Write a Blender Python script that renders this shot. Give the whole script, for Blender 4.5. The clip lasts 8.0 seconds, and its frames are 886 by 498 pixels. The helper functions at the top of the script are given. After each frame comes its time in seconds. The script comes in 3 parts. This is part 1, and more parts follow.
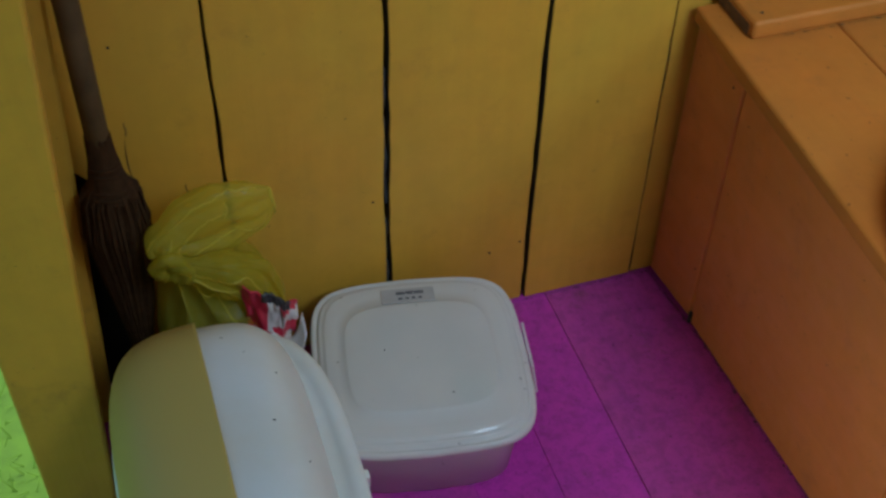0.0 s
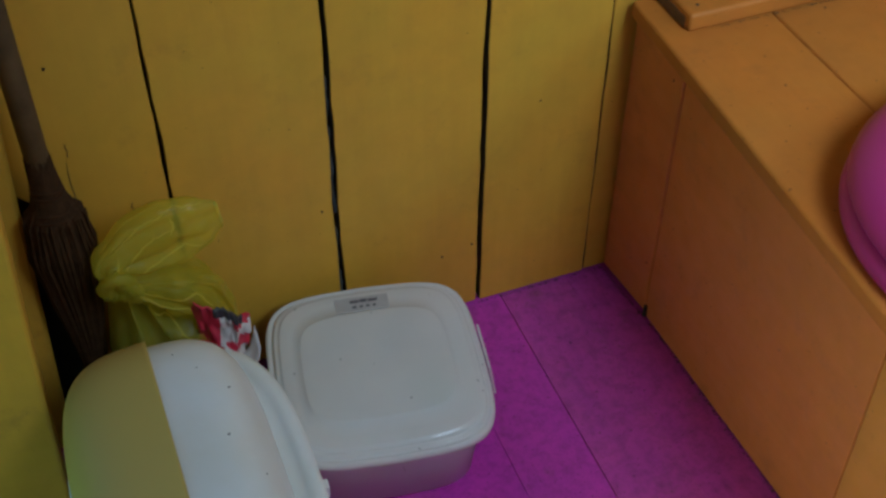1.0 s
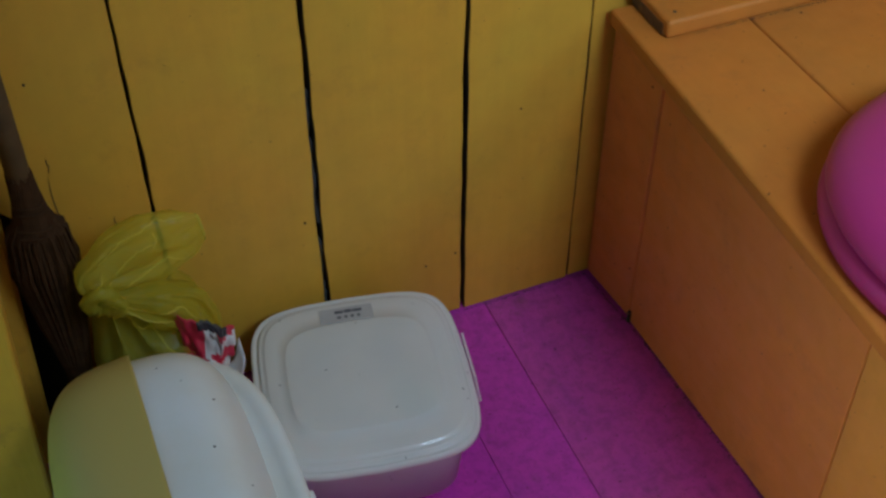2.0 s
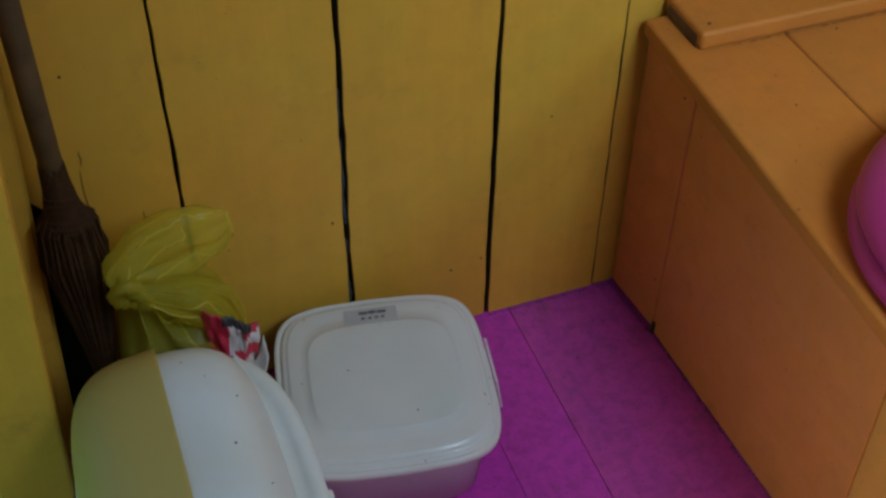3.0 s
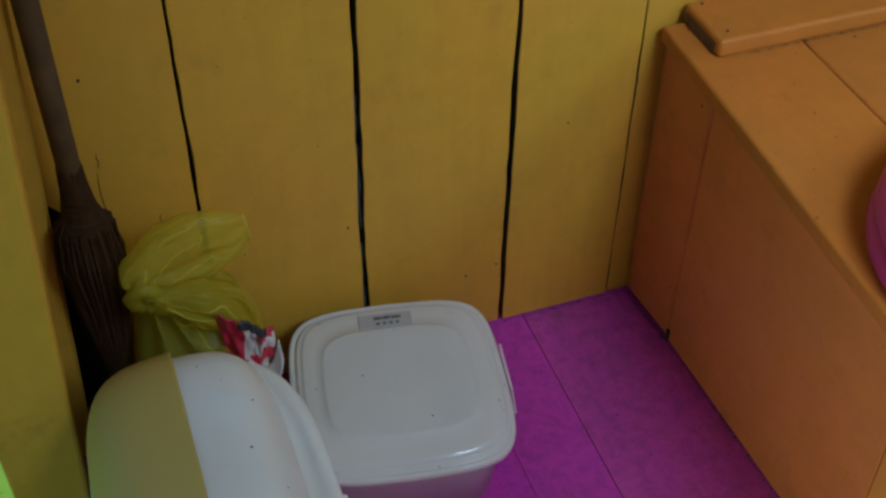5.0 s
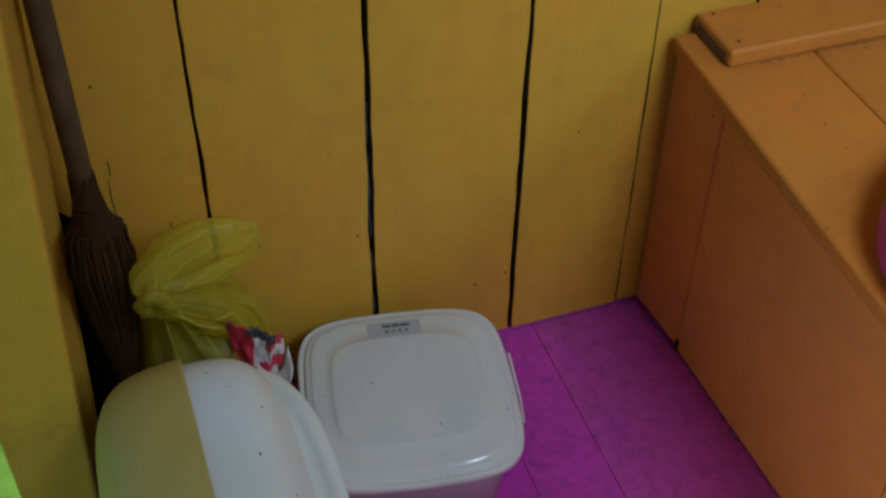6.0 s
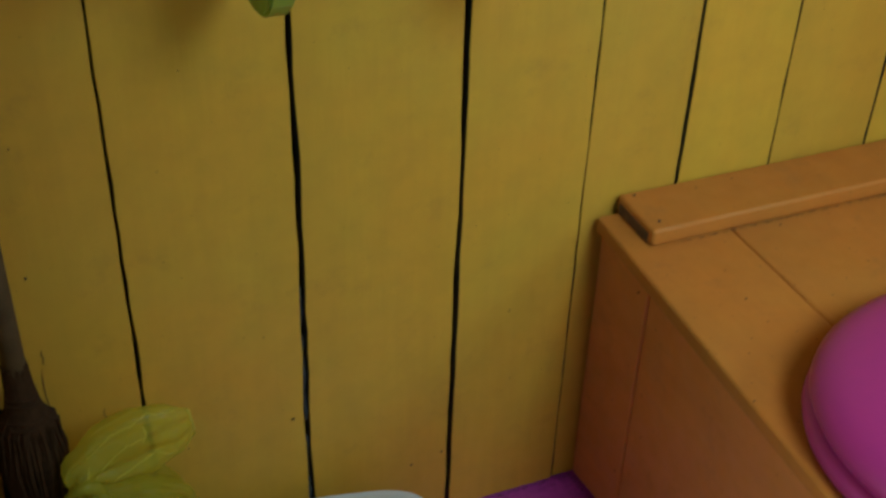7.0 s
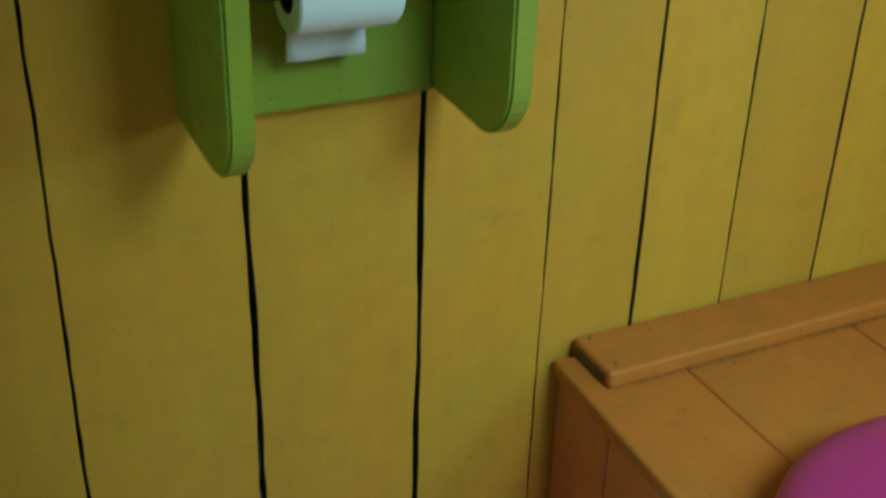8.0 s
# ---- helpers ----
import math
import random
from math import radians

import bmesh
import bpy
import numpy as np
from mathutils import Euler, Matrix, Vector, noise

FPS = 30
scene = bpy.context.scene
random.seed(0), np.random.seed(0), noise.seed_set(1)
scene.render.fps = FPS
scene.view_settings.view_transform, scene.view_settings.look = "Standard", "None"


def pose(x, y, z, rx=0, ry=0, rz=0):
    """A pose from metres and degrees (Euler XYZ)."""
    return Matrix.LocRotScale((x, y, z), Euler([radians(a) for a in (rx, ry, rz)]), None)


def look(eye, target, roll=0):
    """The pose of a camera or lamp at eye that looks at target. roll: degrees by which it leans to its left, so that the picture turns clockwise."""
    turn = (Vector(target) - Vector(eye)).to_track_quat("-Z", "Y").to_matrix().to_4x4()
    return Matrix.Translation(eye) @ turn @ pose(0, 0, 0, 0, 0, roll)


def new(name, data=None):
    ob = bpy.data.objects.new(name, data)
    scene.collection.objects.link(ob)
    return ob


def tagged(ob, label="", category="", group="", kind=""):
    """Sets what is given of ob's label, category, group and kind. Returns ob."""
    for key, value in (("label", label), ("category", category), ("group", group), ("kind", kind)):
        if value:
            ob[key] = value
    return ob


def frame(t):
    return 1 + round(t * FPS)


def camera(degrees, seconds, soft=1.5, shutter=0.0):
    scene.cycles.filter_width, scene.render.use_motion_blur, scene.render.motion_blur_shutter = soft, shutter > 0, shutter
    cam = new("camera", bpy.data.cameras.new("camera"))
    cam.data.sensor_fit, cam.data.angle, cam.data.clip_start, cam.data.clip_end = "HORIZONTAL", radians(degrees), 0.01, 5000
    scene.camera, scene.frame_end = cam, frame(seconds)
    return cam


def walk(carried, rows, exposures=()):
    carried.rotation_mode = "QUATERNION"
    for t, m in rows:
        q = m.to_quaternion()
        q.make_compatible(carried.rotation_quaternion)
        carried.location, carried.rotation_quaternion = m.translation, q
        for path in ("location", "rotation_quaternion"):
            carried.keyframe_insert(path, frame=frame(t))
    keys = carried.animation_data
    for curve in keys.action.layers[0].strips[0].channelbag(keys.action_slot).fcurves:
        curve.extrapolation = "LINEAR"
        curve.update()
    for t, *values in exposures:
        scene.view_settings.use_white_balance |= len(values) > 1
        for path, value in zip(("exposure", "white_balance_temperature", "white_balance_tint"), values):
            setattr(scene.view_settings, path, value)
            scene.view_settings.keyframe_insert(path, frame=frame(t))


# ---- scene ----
from mathutils import bvhtree

cam = camera(40.1, 8.0, soft=2.7, shutter=0.5)
PATH = [
    (0, (-0.668, -1.035, 1.239), (-0.205, 0.293, -0.182), 1.6),
    (0.5, (-0.658, -1.039, 1.236), (-0.157, 0.273, -0.187), 0.7),
    (1, (-0.653, -1.045, 1.236), (-0.133, 0.275, -0.174), 0.3),
    (1.5, (-0.647, -1.050, 1.238), (-0.099, 0.273, -0.159), 0),
    (2.8, (-0.654, -1.048, 1.241), (-0.139, 0.279, -0.164), 0.6),
    (3, (-0.653, -1.049, 1.241), (-0.144, 0.291, -0.155), 0.8),
    (3.5, (-0.655, -1.047, 1.240), (-0.151, 0.288, -0.161), 0.7),
    (4, (-0.655, -1.048, 1.241), (-0.155, 0.299, -0.151), 0.7),
    (4.5, (-0.657, -1.046, 1.240), (-0.158, 0.301, -0.152), 0.8),
    (6, (-0.661, -1.046, 1.241), (-0.175, 0.318, -0.138), 0.8),
    (6.3, (-0.661, -1.042, 1.240), (-0.170, 0.328, -0.131), 1),
    (6.5, (-0.661, -1.038, 1.239), (-0.147, 0.358, -0.097), 1.2),
    (6.6, (-0.667, -1.041, 1.243), (-0.121, 0.383, -0.051), 1.35),
    (6.8, (-0.665, -1.048, 1.252), (-0.054, 0.439, 0.062), 1.5),
    (7, (-0.668, -1.054, 1.261), (-0.016, 0.441, 0.103), 2),
    (7.2, (-0.670, -1.051, 1.270), (0.010, 0.452, 0.139), 3),
    (7.5, (-0.673, -1.052, 1.271), (0.043, 0.473, 0.194), 3),
    (8, (-0.676, -1.050, 1.276), (0.095, 0.522, 0.311), 1.8),
]
walk(cam, [(t, look(eye, target, roll)) for t, eye, target, roll in PATH], exposures=[(0.0, -0.03, 5550, -11), (6.5, -0.03, 5700, -9), (7.0, -0.02, 5700, -22), (7.5, -0.30, 5300, -38), (8.0, 0.03, 5250, -40)])

# ---- light ----
world = bpy.data.worlds.new("sky")
scene.world = world
world.use_nodes = True
wn = world.node_tree.nodes
sky = wn.new("ShaderNodeTexSky")
sky.sky_type = "NISHITA"
sky.sun_disc = False
sky.sun_elevation = radians(55)
sky.sun_rotation = radians(0)
world.node_tree.links.new(sky.outputs[0], wn["Background"].inputs[0])
wn["Background"].inputs[1].default_value = 0.12


def lamp(name, kind, energy, color, m):
    data = bpy.data.lights.new(name, kind)
    data.energy, data.color = energy, color
    ob = new(name, data)
    ob.matrix_world = m
    return ob


sun = lamp("sun", "SUN", 3.2, (1.0, 0.95, 0.86), look((0, 5.7, 8.2), (0, 0, 0)))
sun.data.angle = radians(0.5)
# daylight that comes in by the high window behind the camera, the small window over the bench and the doorway
south_sky = lamp("window_daylight", "AREA", 3.7, (0.83, 0.91, 1.14), look((0.09, -1.30, 1.62), (0.08, -0.14, 0.26)))
south_sky.data.shape, south_sky.data.size, south_sky.data.size_y, south_sky.data.spread = "RECTANGLE", 0.46, 0.50, radians(86)
east_sky = lamp("window_daylight", "AREA", 2.8, (0.84, 0.95, 1.07), look((0.63, -0.92, 1.05), (-0.20, 0.0, 0.55)))
east_sky.data.shape, east_sky.data.size, east_sky.data.size_y = "RECTANGLE", 0.30, 0.24
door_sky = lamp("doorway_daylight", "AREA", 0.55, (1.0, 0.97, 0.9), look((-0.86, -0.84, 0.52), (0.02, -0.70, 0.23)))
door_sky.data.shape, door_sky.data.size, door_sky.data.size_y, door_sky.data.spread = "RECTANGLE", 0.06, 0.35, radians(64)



# ---- materials ----
class Nodes:
    """A small wrapper to write node materials briefly."""

    def __init__(self, name):
        self.mat = bpy.data.materials.new(name)
        self.mat.use_nodes = True
        self.tree = self.mat.node_tree
        self.bsdf = self.tree.nodes["Principled BSDF"]
        self.out = self.tree.nodes["Material Output"]
        self.co = self.add("ShaderNodeTexCoord").outputs["Object"]

    def add(self, kind, **values):
        n = self.tree.nodes.new(kind)
        for k, v in values.items():
            n.inputs[k.replace("_", " ")].default_value = v
        return n

    def link(self, a, b):
        self.tree.links.new(a, b)

    def noise(self, scale, stretch=(1, 1, 1), detail=4.0, rough=0.55, shift=(0, 0, 0)):
        m = self.add("ShaderNodeMapping", Scale=stretch, Location=shift)
        self.link(self.co, m.inputs["Vector"])
        n = self.add("ShaderNodeTexNoise", Scale=scale, Detail=detail, Roughness=rough)
        self.link(m.outputs[0], n.inputs["Vector"])
        return n.outputs["Fac"]

    def ramp(self, fac, lo, hi, a=(0, 0, 0, 1), b=(1, 1, 1, 1)):
        r = self.tree.nodes.new("ShaderNodeValToRGB")
        r.color_ramp.elements[0].position, r.color_ramp.elements[1].position = lo, hi
        r.color_ramp.elements[0].color, r.color_ramp.elements[1].color = a, b
        self.link(fac, r.inputs[0])
        return r.outputs[0]

    def mix(self, fac, a, b, mode="MIX"):
        n = self.tree.nodes.new("ShaderNodeMix")
        n.data_type, n.blend_type = "RGBA", mode
        for v, sock in ((fac, n.inputs[0]), (a, n.inputs[6]), (b, n.inputs[7])):
            if hasattr(v, "is_output"):
                self.link(v, sock)
            else:
                sock.default_value = v
        return n.outputs[2]

    def bump(self, height, strength, distance=0.002, under=None):
        n = self.add("ShaderNodeBump", Strength=strength, Distance=distance)
        self.link(height, n.inputs["Height"])
        if under is not None:
            self.link(under, n.inputs["Normal"])
        return n.outputs[0]


def rgba(c):
    return (c[0], c[1], c[2], 1.0)


def painted_wood(name, color, other, along, rough=0.5, dirt=0.35, relief=0.3, grime=0.0, gloss=0.35):
    """Brush-painted boards: colour drifts at two scales, streaks run along the board, with specks of dirt."""
    n = Nodes(name)
    n.bsdf.inputs["Specular IOR Level"].default_value = gloss
    streak = {"x": (0.08, 1, 1), "y": (1, 0.08, 1), "z": (1, 1, 0.08)}[along]
    broad = n.ramp(n.noise(5.0, detail=3.0), 0.35, 0.65)
    c = n.mix(broad, rgba(color), rgba(other))
    grain = n.noise(90.0, streak, 6.0, 0.6)
    c = n.mix(n.ramp(grain, 0.30, 0.75), n.mix(0.07, c, (0.10, 0.05, 0.02, 1)), c)
    info = n.add("ShaderNodeObjectInfo")
    c = n.mix(n.ramp(info.outputs["Random"], 0.0, 1.0, (0, 0, 0, 1), (0.26, 0.26, 0.26, 1)), c, (0.34, 0.15, 0.03, 1))
    sweep = n.ramp(n.noise(15.0, streak, 3.0, 0.5, (7, 3, 1)), 0.42, 0.70, b=(0.22, 0.22, 0.22, 1))
    c = n.mix(sweep, c, rgba((0.62 * color[0], 0.60 * color[1], 0.7 * color[2])))
    blotch = n.ramp(n.noise(26.0, detail=7.0, rough=0.65, shift=(5, 2, 4)), 0.40, 0.66, b=(0.20, 0.20, 0.20, 1))
    c = n.mix(blotch, c, rgba((0.50 * color[0], 0.58 * color[1], 0.8 * color[2])))
    smudge = n.ramp(n.noise(13.0, detail=8.0, rough=0.7, shift=(3, 1, 7)), 0.56, 0.74, b=(dirt, dirt, dirt, 1))
    c = n.mix(smudge, c, (0.11, 0.065, 0.03, 1))
    if grime:
        worn = n.ramp(n.noise(55.0, detail=8.0, rough=0.75, shift=(2, 8, 5)), 0.44, 0.72, b=(grime, grime, grime, 1))
        c = n.mix(worn, c, rgba([0.22 * v + 0.012 for v in color]))
        dots = n.ramp(n.noise(240.0, detail=2.0, shift=(1, 6, 3)), 0.66, 0.72, b=(0.75, 0.75, 0.75, 1))
        c = n.mix(dots, c, (0.03, 0.012, 0.02, 1))
    speck = n.ramp(n.noise(170.0, detail=1.0, shift=(9, 4, 2)), 0.765, 0.785, b=(0.7, 0.7, 0.7, 1))
    c = n.mix(speck, c, (0.035, 0.02, 0.012, 1))
    n.link(c, n.bsdf.inputs["Base Color"])
    n.link(n.ramp(n.noise(30.0), 0.3, 0.7, rgba((rough - 0.1,) * 3), rgba((rough + 0.12,) * 3)), n.bsdf.inputs["Roughness"])
    b = n.bump(grain, relief, 0.0012)
    n.link(n.bump(n.noise(11.0, streak, 3.0), relief, 0.004, b), n.bsdf.inputs["Normal"])
    return n.mat


def plain(name, color, rough=0.5, metal=0.0, scale=40.0, amount=0.25, bump=0.15, dark=(0.05, 0.04, 0.03), gloss=0.5):
    n = Nodes(name)
    n.bsdf.inputs["Specular IOR Level"].default_value = gloss
    f = n.ramp(n.noise(scale, detail=6.0), 0.35, 0.75, b=(amount, amount, amount, 1))
    n.link(n.mix(f, rgba(color), rgba(dark)), n.bsdf.inputs["Base Color"])
    n.bsdf.inputs["Roughness"].default_value, n.bsdf.inputs["Metallic"].default_value = rough, metal
    n.link(n.bump(n.noise(scale * 3, detail=4.0), bump, 0.001), n.bsdf.inputs["Normal"])
    return n.mat


def sheer(name, color, see_through, rough=0.35, folds=0.0, clear=0.0):
    """Milky plastic: part diffuse, part translucent, a share of straight see-through, with a gloss."""
    n = Nodes(name)
    c = n.mix(n.ramp(n.noise(9.0, detail=5.0), 0.3, 0.75, b=(0.3, 0.3, 0.3, 1)), rgba(color), rgba([v * 0.72 for v in color]))
    speck = n.ramp(n.noise(120.0, detail=1.0), 0.78, 0.80, b=(0.5, 0.5, 0.5, 1))
    c = n.mix(speck, c, (0.06, 0.05, 0.04, 1))
    n.link(c, n.bsdf.inputs["Base Color"])
    n.bsdf.inputs["Roughness"].default_value = rough
    tl = n.add("ShaderNodeBsdfTranslucent")
    n.link(c, tl.inputs["Color"])
    tp = n.add("ShaderNodeBsdfTransparent")
    tp.inputs["Color"].default_value = rgba([0.5 + 0.5 * v for v in color])
    m1, m2 = n.add("ShaderNodeMixShader"), n.add("ShaderNodeMixShader")
    m1.inputs[0].default_value, m2.inputs[0].default_value = see_through, clear
    n.link(n.bsdf.outputs[0], m1.inputs[1])
    n.link(tl.outputs[0], m1.inputs[2])
    n.link(m1.outputs[0], m2.inputs[1])
    n.link(tp.outputs[0], m2.inputs[2])
    n.link(m2.outputs[0], n.out.inputs["Surface"])
    if folds:
        warp = n.add("ShaderNodeTexNoise", Scale=14.0, Detail=2.0)
        n.link(n.co, warp.inputs["Vector"])
        add = n.tree.nodes.new("ShaderNodeVectorMath")
        add.operation = "MULTIPLY_ADD"
        add.inputs[1].default_value = (0.09, 0.09, 0.09)
        n.link(warp.outputs["Color"], add.inputs[0])
        n.link(n.co, add.inputs[2])
        cell = n.add("ShaderNodeTexVoronoi", Scale=21.0)
        cell.feature = "DISTANCE_TO_EDGE"
        n.link(add.outputs[0], cell.inputs["Vector"])
        crease = n.ramp(cell.outputs["Distance"], 0.0, 0.08, (0.14, 0.14, 0.14, 1), (0, 0, 0, 1))
        c = n.mix(crease, c, (0.92, 0.88, 0.30, 1))
        n.link(c, n.bsdf.inputs["Base Color"])
        n.link(c, tl.inputs["Color"])
        b = n.bump(cell.outputs["Distance"], folds, 0.012, n.bump(n.noise(38.0, detail=5.0, rough=0.6), folds, 0.006))
        n.link(b, n.bsdf.inputs["Normal"])
        n.link(b, tl.inputs["Normal"])
    return n.mat


WALL = painted_wood("ochre_wall_paint", (0.70, 0.355, 0.031), (0.63, 0.37, 0.034), "z", 0.5, 0.22, 0.36)
JAMB = painted_wood("ochre_frame_paint", (0.68, 0.375, 0.035), (0.60, 0.36, 0.035), "z", 0.55, 0.4, 0.7)
BENCH = painted_wood("orange_bench_paint", (0.54, 0.168, 0.020), (0.49, 0.175, 0.022), "y", 0.6, 0.3, 0.2)
PANEL = painted_wood("orange_panel_paint", (0.67, 0.21, 0.040), (0.61, 0.21, 0.040), "y", 0.5, 0.3, 0.2)
# paler than PANEL: doorway light on the bench end is put in here
LIT_ENDS = painted_wood("doorlit_orange_paint", (0.70, 0.275, 0.040), (0.64, 0.27, 0.040), "z", 0.5, 0.3, 0.2)
FLOOR = painted_wood("magenta_floor_paint", (0.60, 0.036, 0.46), (0.50, 0.032, 0.41), "y", 0.55, 0.6, 0.6, 0.64)
GREEN = painted_wood("green_holder_paint", (0.35, 0.42, 0.040), (0.30, 0.39, 0.045), "z", 0.38, 0.15, 0.15)
LID = plain("magenta_seat_paint", (0.37, 0.024, 0.155), 0.36, 0, 60.0, 0.12, 0.12, (0.2, 0.02, 0.15), 0.4)
DARK = plain("tarred_sheathing", (0.012, 0.011, 0.011), 0.9)
NEAR_BLACK = plain("near_black_edge_and_dirt", (0.030, 0.024, 0.018), 0.9)
DARK_END = plain("shaded_dirty_end", (0.17, 0.085, 0.035), 0.9, 0, 90.0, 0.7, 0.5, (0.03, 0.018, 0.01))
RAW = plain("weathered_timber", (0.16, 0.12, 0.08), 0.8)
FILLER = plain("grey_filler", (0.05, 0.055, 0.06), 0.85, 0, 150.0, 0.7, 0.8)
# the creamy mottle puts yellow bounced light into the white's colour
WHITE = plain("white_bin_plastic", (0.70, 0.72, 0.73), 0.36, 0, 7.0, 0.55, 0.03, (0.56, 0.51, 0.36))
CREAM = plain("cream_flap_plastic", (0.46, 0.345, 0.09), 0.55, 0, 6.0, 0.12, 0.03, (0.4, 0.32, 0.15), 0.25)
MILKY = sheer("milky_box_plastic", (0.93, 0.92, 0.88), 0.20, 0.12, clear=0.24)
CLEAR = sheer("milky_box_side", (0.95, 0.92, 0.93), 0.15, 0.12, clear=0.24)
FILM = sheer("thin_yellow_film", (0.86, 0.78, 0.10), 0.5, 0.30, 0.2, clear=0.66)
FOLD = sheer("doubled_yellow_film", (0.88, 0.80, 0.13), 0.45, 0.3, clear=0.55)
YELLOW = sheer("yellow_bag_film", (0.80, 0.72, 0.08), 0.5, 0.32, 0.22, clear=0.66)
STRAW = plain("dark_straw", (0.056, 0.026, 0.011), 0.9, 0, 120.0, 0.6, 0.3, (0.012, 0.007, 0.003), 0.08)
STICK = plain("grey_brown_stick", (0.105, 0.062, 0.026), 0.75, 0, 30.0, 0.6, 0.3, (0.03, 0.018, 0.008), 0.2)
BLACK = plain("black_print", (0.02, 0.02, 0.025), 0.4)
RED = plain("red_print", (0.48, 0.02, 0.05), 0.35, 0, 60.0, 0.1)
PAPER = plain("white_paper", (0.78, 0.77, 0.76), 0.9, 0, 25.0, 0.06, 0.3, (0.5, 0.5, 0.5))
FOIL = plain("white_wrapper", (0.62, 0.58, 0.55), 0.3, 0, 30.0, 0.12, 0.2)
STUFFING = plain("olive_rubbish", (0.10, 0.09, 0.03), 0.8, 0, 40.0, 0.5)
INK = plain("faded_print", (0.11, 0.11, 0.13), 0.5)
LABEL = plain("grey_sticker", (0.46, 0.45, 0.44), 0.45, 0, 60.0, 0.15)
NAIL = plain("rusty_nail", (0.06, 0.04, 0.03), 0.6, 0.6)
GRASS = sheer("grass_blades", (0.26, 0.40, 0.03), 0.5, 0.7)
SOIL = plain("lawn_ground", (0.19, 0.31, 0.025), 0.9, 0, 30.0, 0.5, 0.3, (0.08, 0.14, 0.02))


# ---- helpers for meshes ----
def mesh_of(name, bm, material, smooth=False):
    me = bpy.data.meshes.new(name)
    bm.to_mesh(me)
    bm.free()
    for f in me.polygons:
        f.use_smooth = smooth
    for m in material if isinstance(material, (list, tuple)) else [material]:
        me.materials.append(m)
    return me


def part(name, bm, material, parent, label="", smooth=False):
    ob = new(name, mesh_of(name, bm, material, smooth))
    ob.parent = parent
    return tagged(ob, label) if label else ob


def thing(name, label, category, m=None, group="", kind=""):
    ob = new(name)
    ob.empty_display_size = 0.05
    if m is not None:
        ob.matrix_world = m
    return tagged(ob, label, category, group, kind)


def block(x0, x1, y0, y1, z0, z1, bevel=0.003, segments=2, bm=None):
    b = bmesh.new()
    bmesh.ops.create_cube(b, size=1.0)
    bmesh.ops.scale(b, vec=(x1 - x0, y1 - y0, z1 - z0), verts=b.verts)
    bmesh.ops.translate(b, vec=((x0 + x1) / 2, (y0 + y1) / 2, (z0 + z1) / 2), verts=b.verts)
    if bevel:
        bmesh.ops.bevel(b, geom=b.edges[:], offset=bevel, segments=segments, affect="EDGES", profile=0.5)
    if bm is None:
        return b
    me = bpy.data.meshes.new("tmp")
    b.to_mesh(me)
    b.free()
    bm.from_mesh(me)
    bpy.data.meshes.remove(me)
    return bm


def rings(loops, close_start=True, close_end=True, bm=None):
    """Skin of quads through loops of equally many points."""
    bm = bm or bmesh.new()
    vs = [[bm.verts.new(p) for p in loop] for loop in loops]
    n = len(vs[0])
    for a, b in zip(vs, vs[1:]):
        for i in range(n):
            bm.faces.new((a[i], a[(i + 1) % n], b[(i + 1) % n], b[i]))
    if close_start:
        bm.faces.new(vs[0][::-1])
    if close_end:
        bm.faces.new(vs[-1])
    return bm


def squircle(rx, ry, power, n):
    """Points of a rounded rectangle."""
    out = []
    for i in range(n):
        a = 2 * math.pi * i / n
        c, s = math.cos(a), math.sin(a)
        out.append((rx * math.copysign(abs(c) ** (2 / power), c), ry * math.copysign(abs(s) ** (2 / power), s)))
    return out


def bulged(rx, ry, power, n):
    """A rounded rectangle with tight corners and sides that bow outward."""
    return [(x * (1 - 0.045 * (y / ry) ** 2), y * (1 - 0.075 * (x / rx) ** 2)) for x, y in squircle(rx, ry, power + 1.8, n)]


def tube(points, radii, sides=10, bm=None):
    """A tapered round bar along points."""
    loops = []
    for i, (p, r) in enumerate(zip(points, radii)):
        a, b = Vector(points[max(0, i - 1)]), Vector(points[min(len(points) - 1, i + 1)])
        d = (b - a).normalized()
        u = d.cross(Vector((0.3, 1, 0.2))).normalized()
        v = d.cross(u)
        loops.append([Vector(p) + r * (math.cos(2 * math.pi * k / sides) * u + math.sin(2 * math.pi * k / sides) * v) for k in range(sides)])
    return rings(loops, bm=bm)


def crumple(bm, amp, freq, seed, sharp=True):
    off = Vector((seed * 3.1, seed * 1.7, seed * 0.9))
    bm.normal_update()
    moves = []
    for v in bm.verts:
        q = v.co * freq + off
        f = noise.noise(q) + 0.5 * noise.noise(q * 2.1)
        if sharp:
            f = 0.55 - 1.6 * abs(f)
        moves.append(v.normal * amp * f)
    for v, d in zip(bm.verts, moves):
        v.co += d


def blob(centre, radii, tilt=0.0, level=5, power=2.0):
    bm = bmesh.new()
    bmesh.ops.create_icosphere(bm, subdivisions=level, radius=1.0)
    for v in bm.verts:
        d = v.co.normalized()
        k = (abs(d.x) ** power + abs(d.y) ** power + abs(d.z) ** power) ** (-1 / power)
        v.co = d * k
    bmesh.ops.scale(bm, vec=radii, verts=bm.verts)
    bmesh.ops.rotate(bm, cent=(0, 0, 0), matrix=Matrix.Rotation(tilt, 3, "Y"), verts=bm.verts)
    bmesh.ops.translate(bm, vec=centre, verts=bm.verts)
    return bm


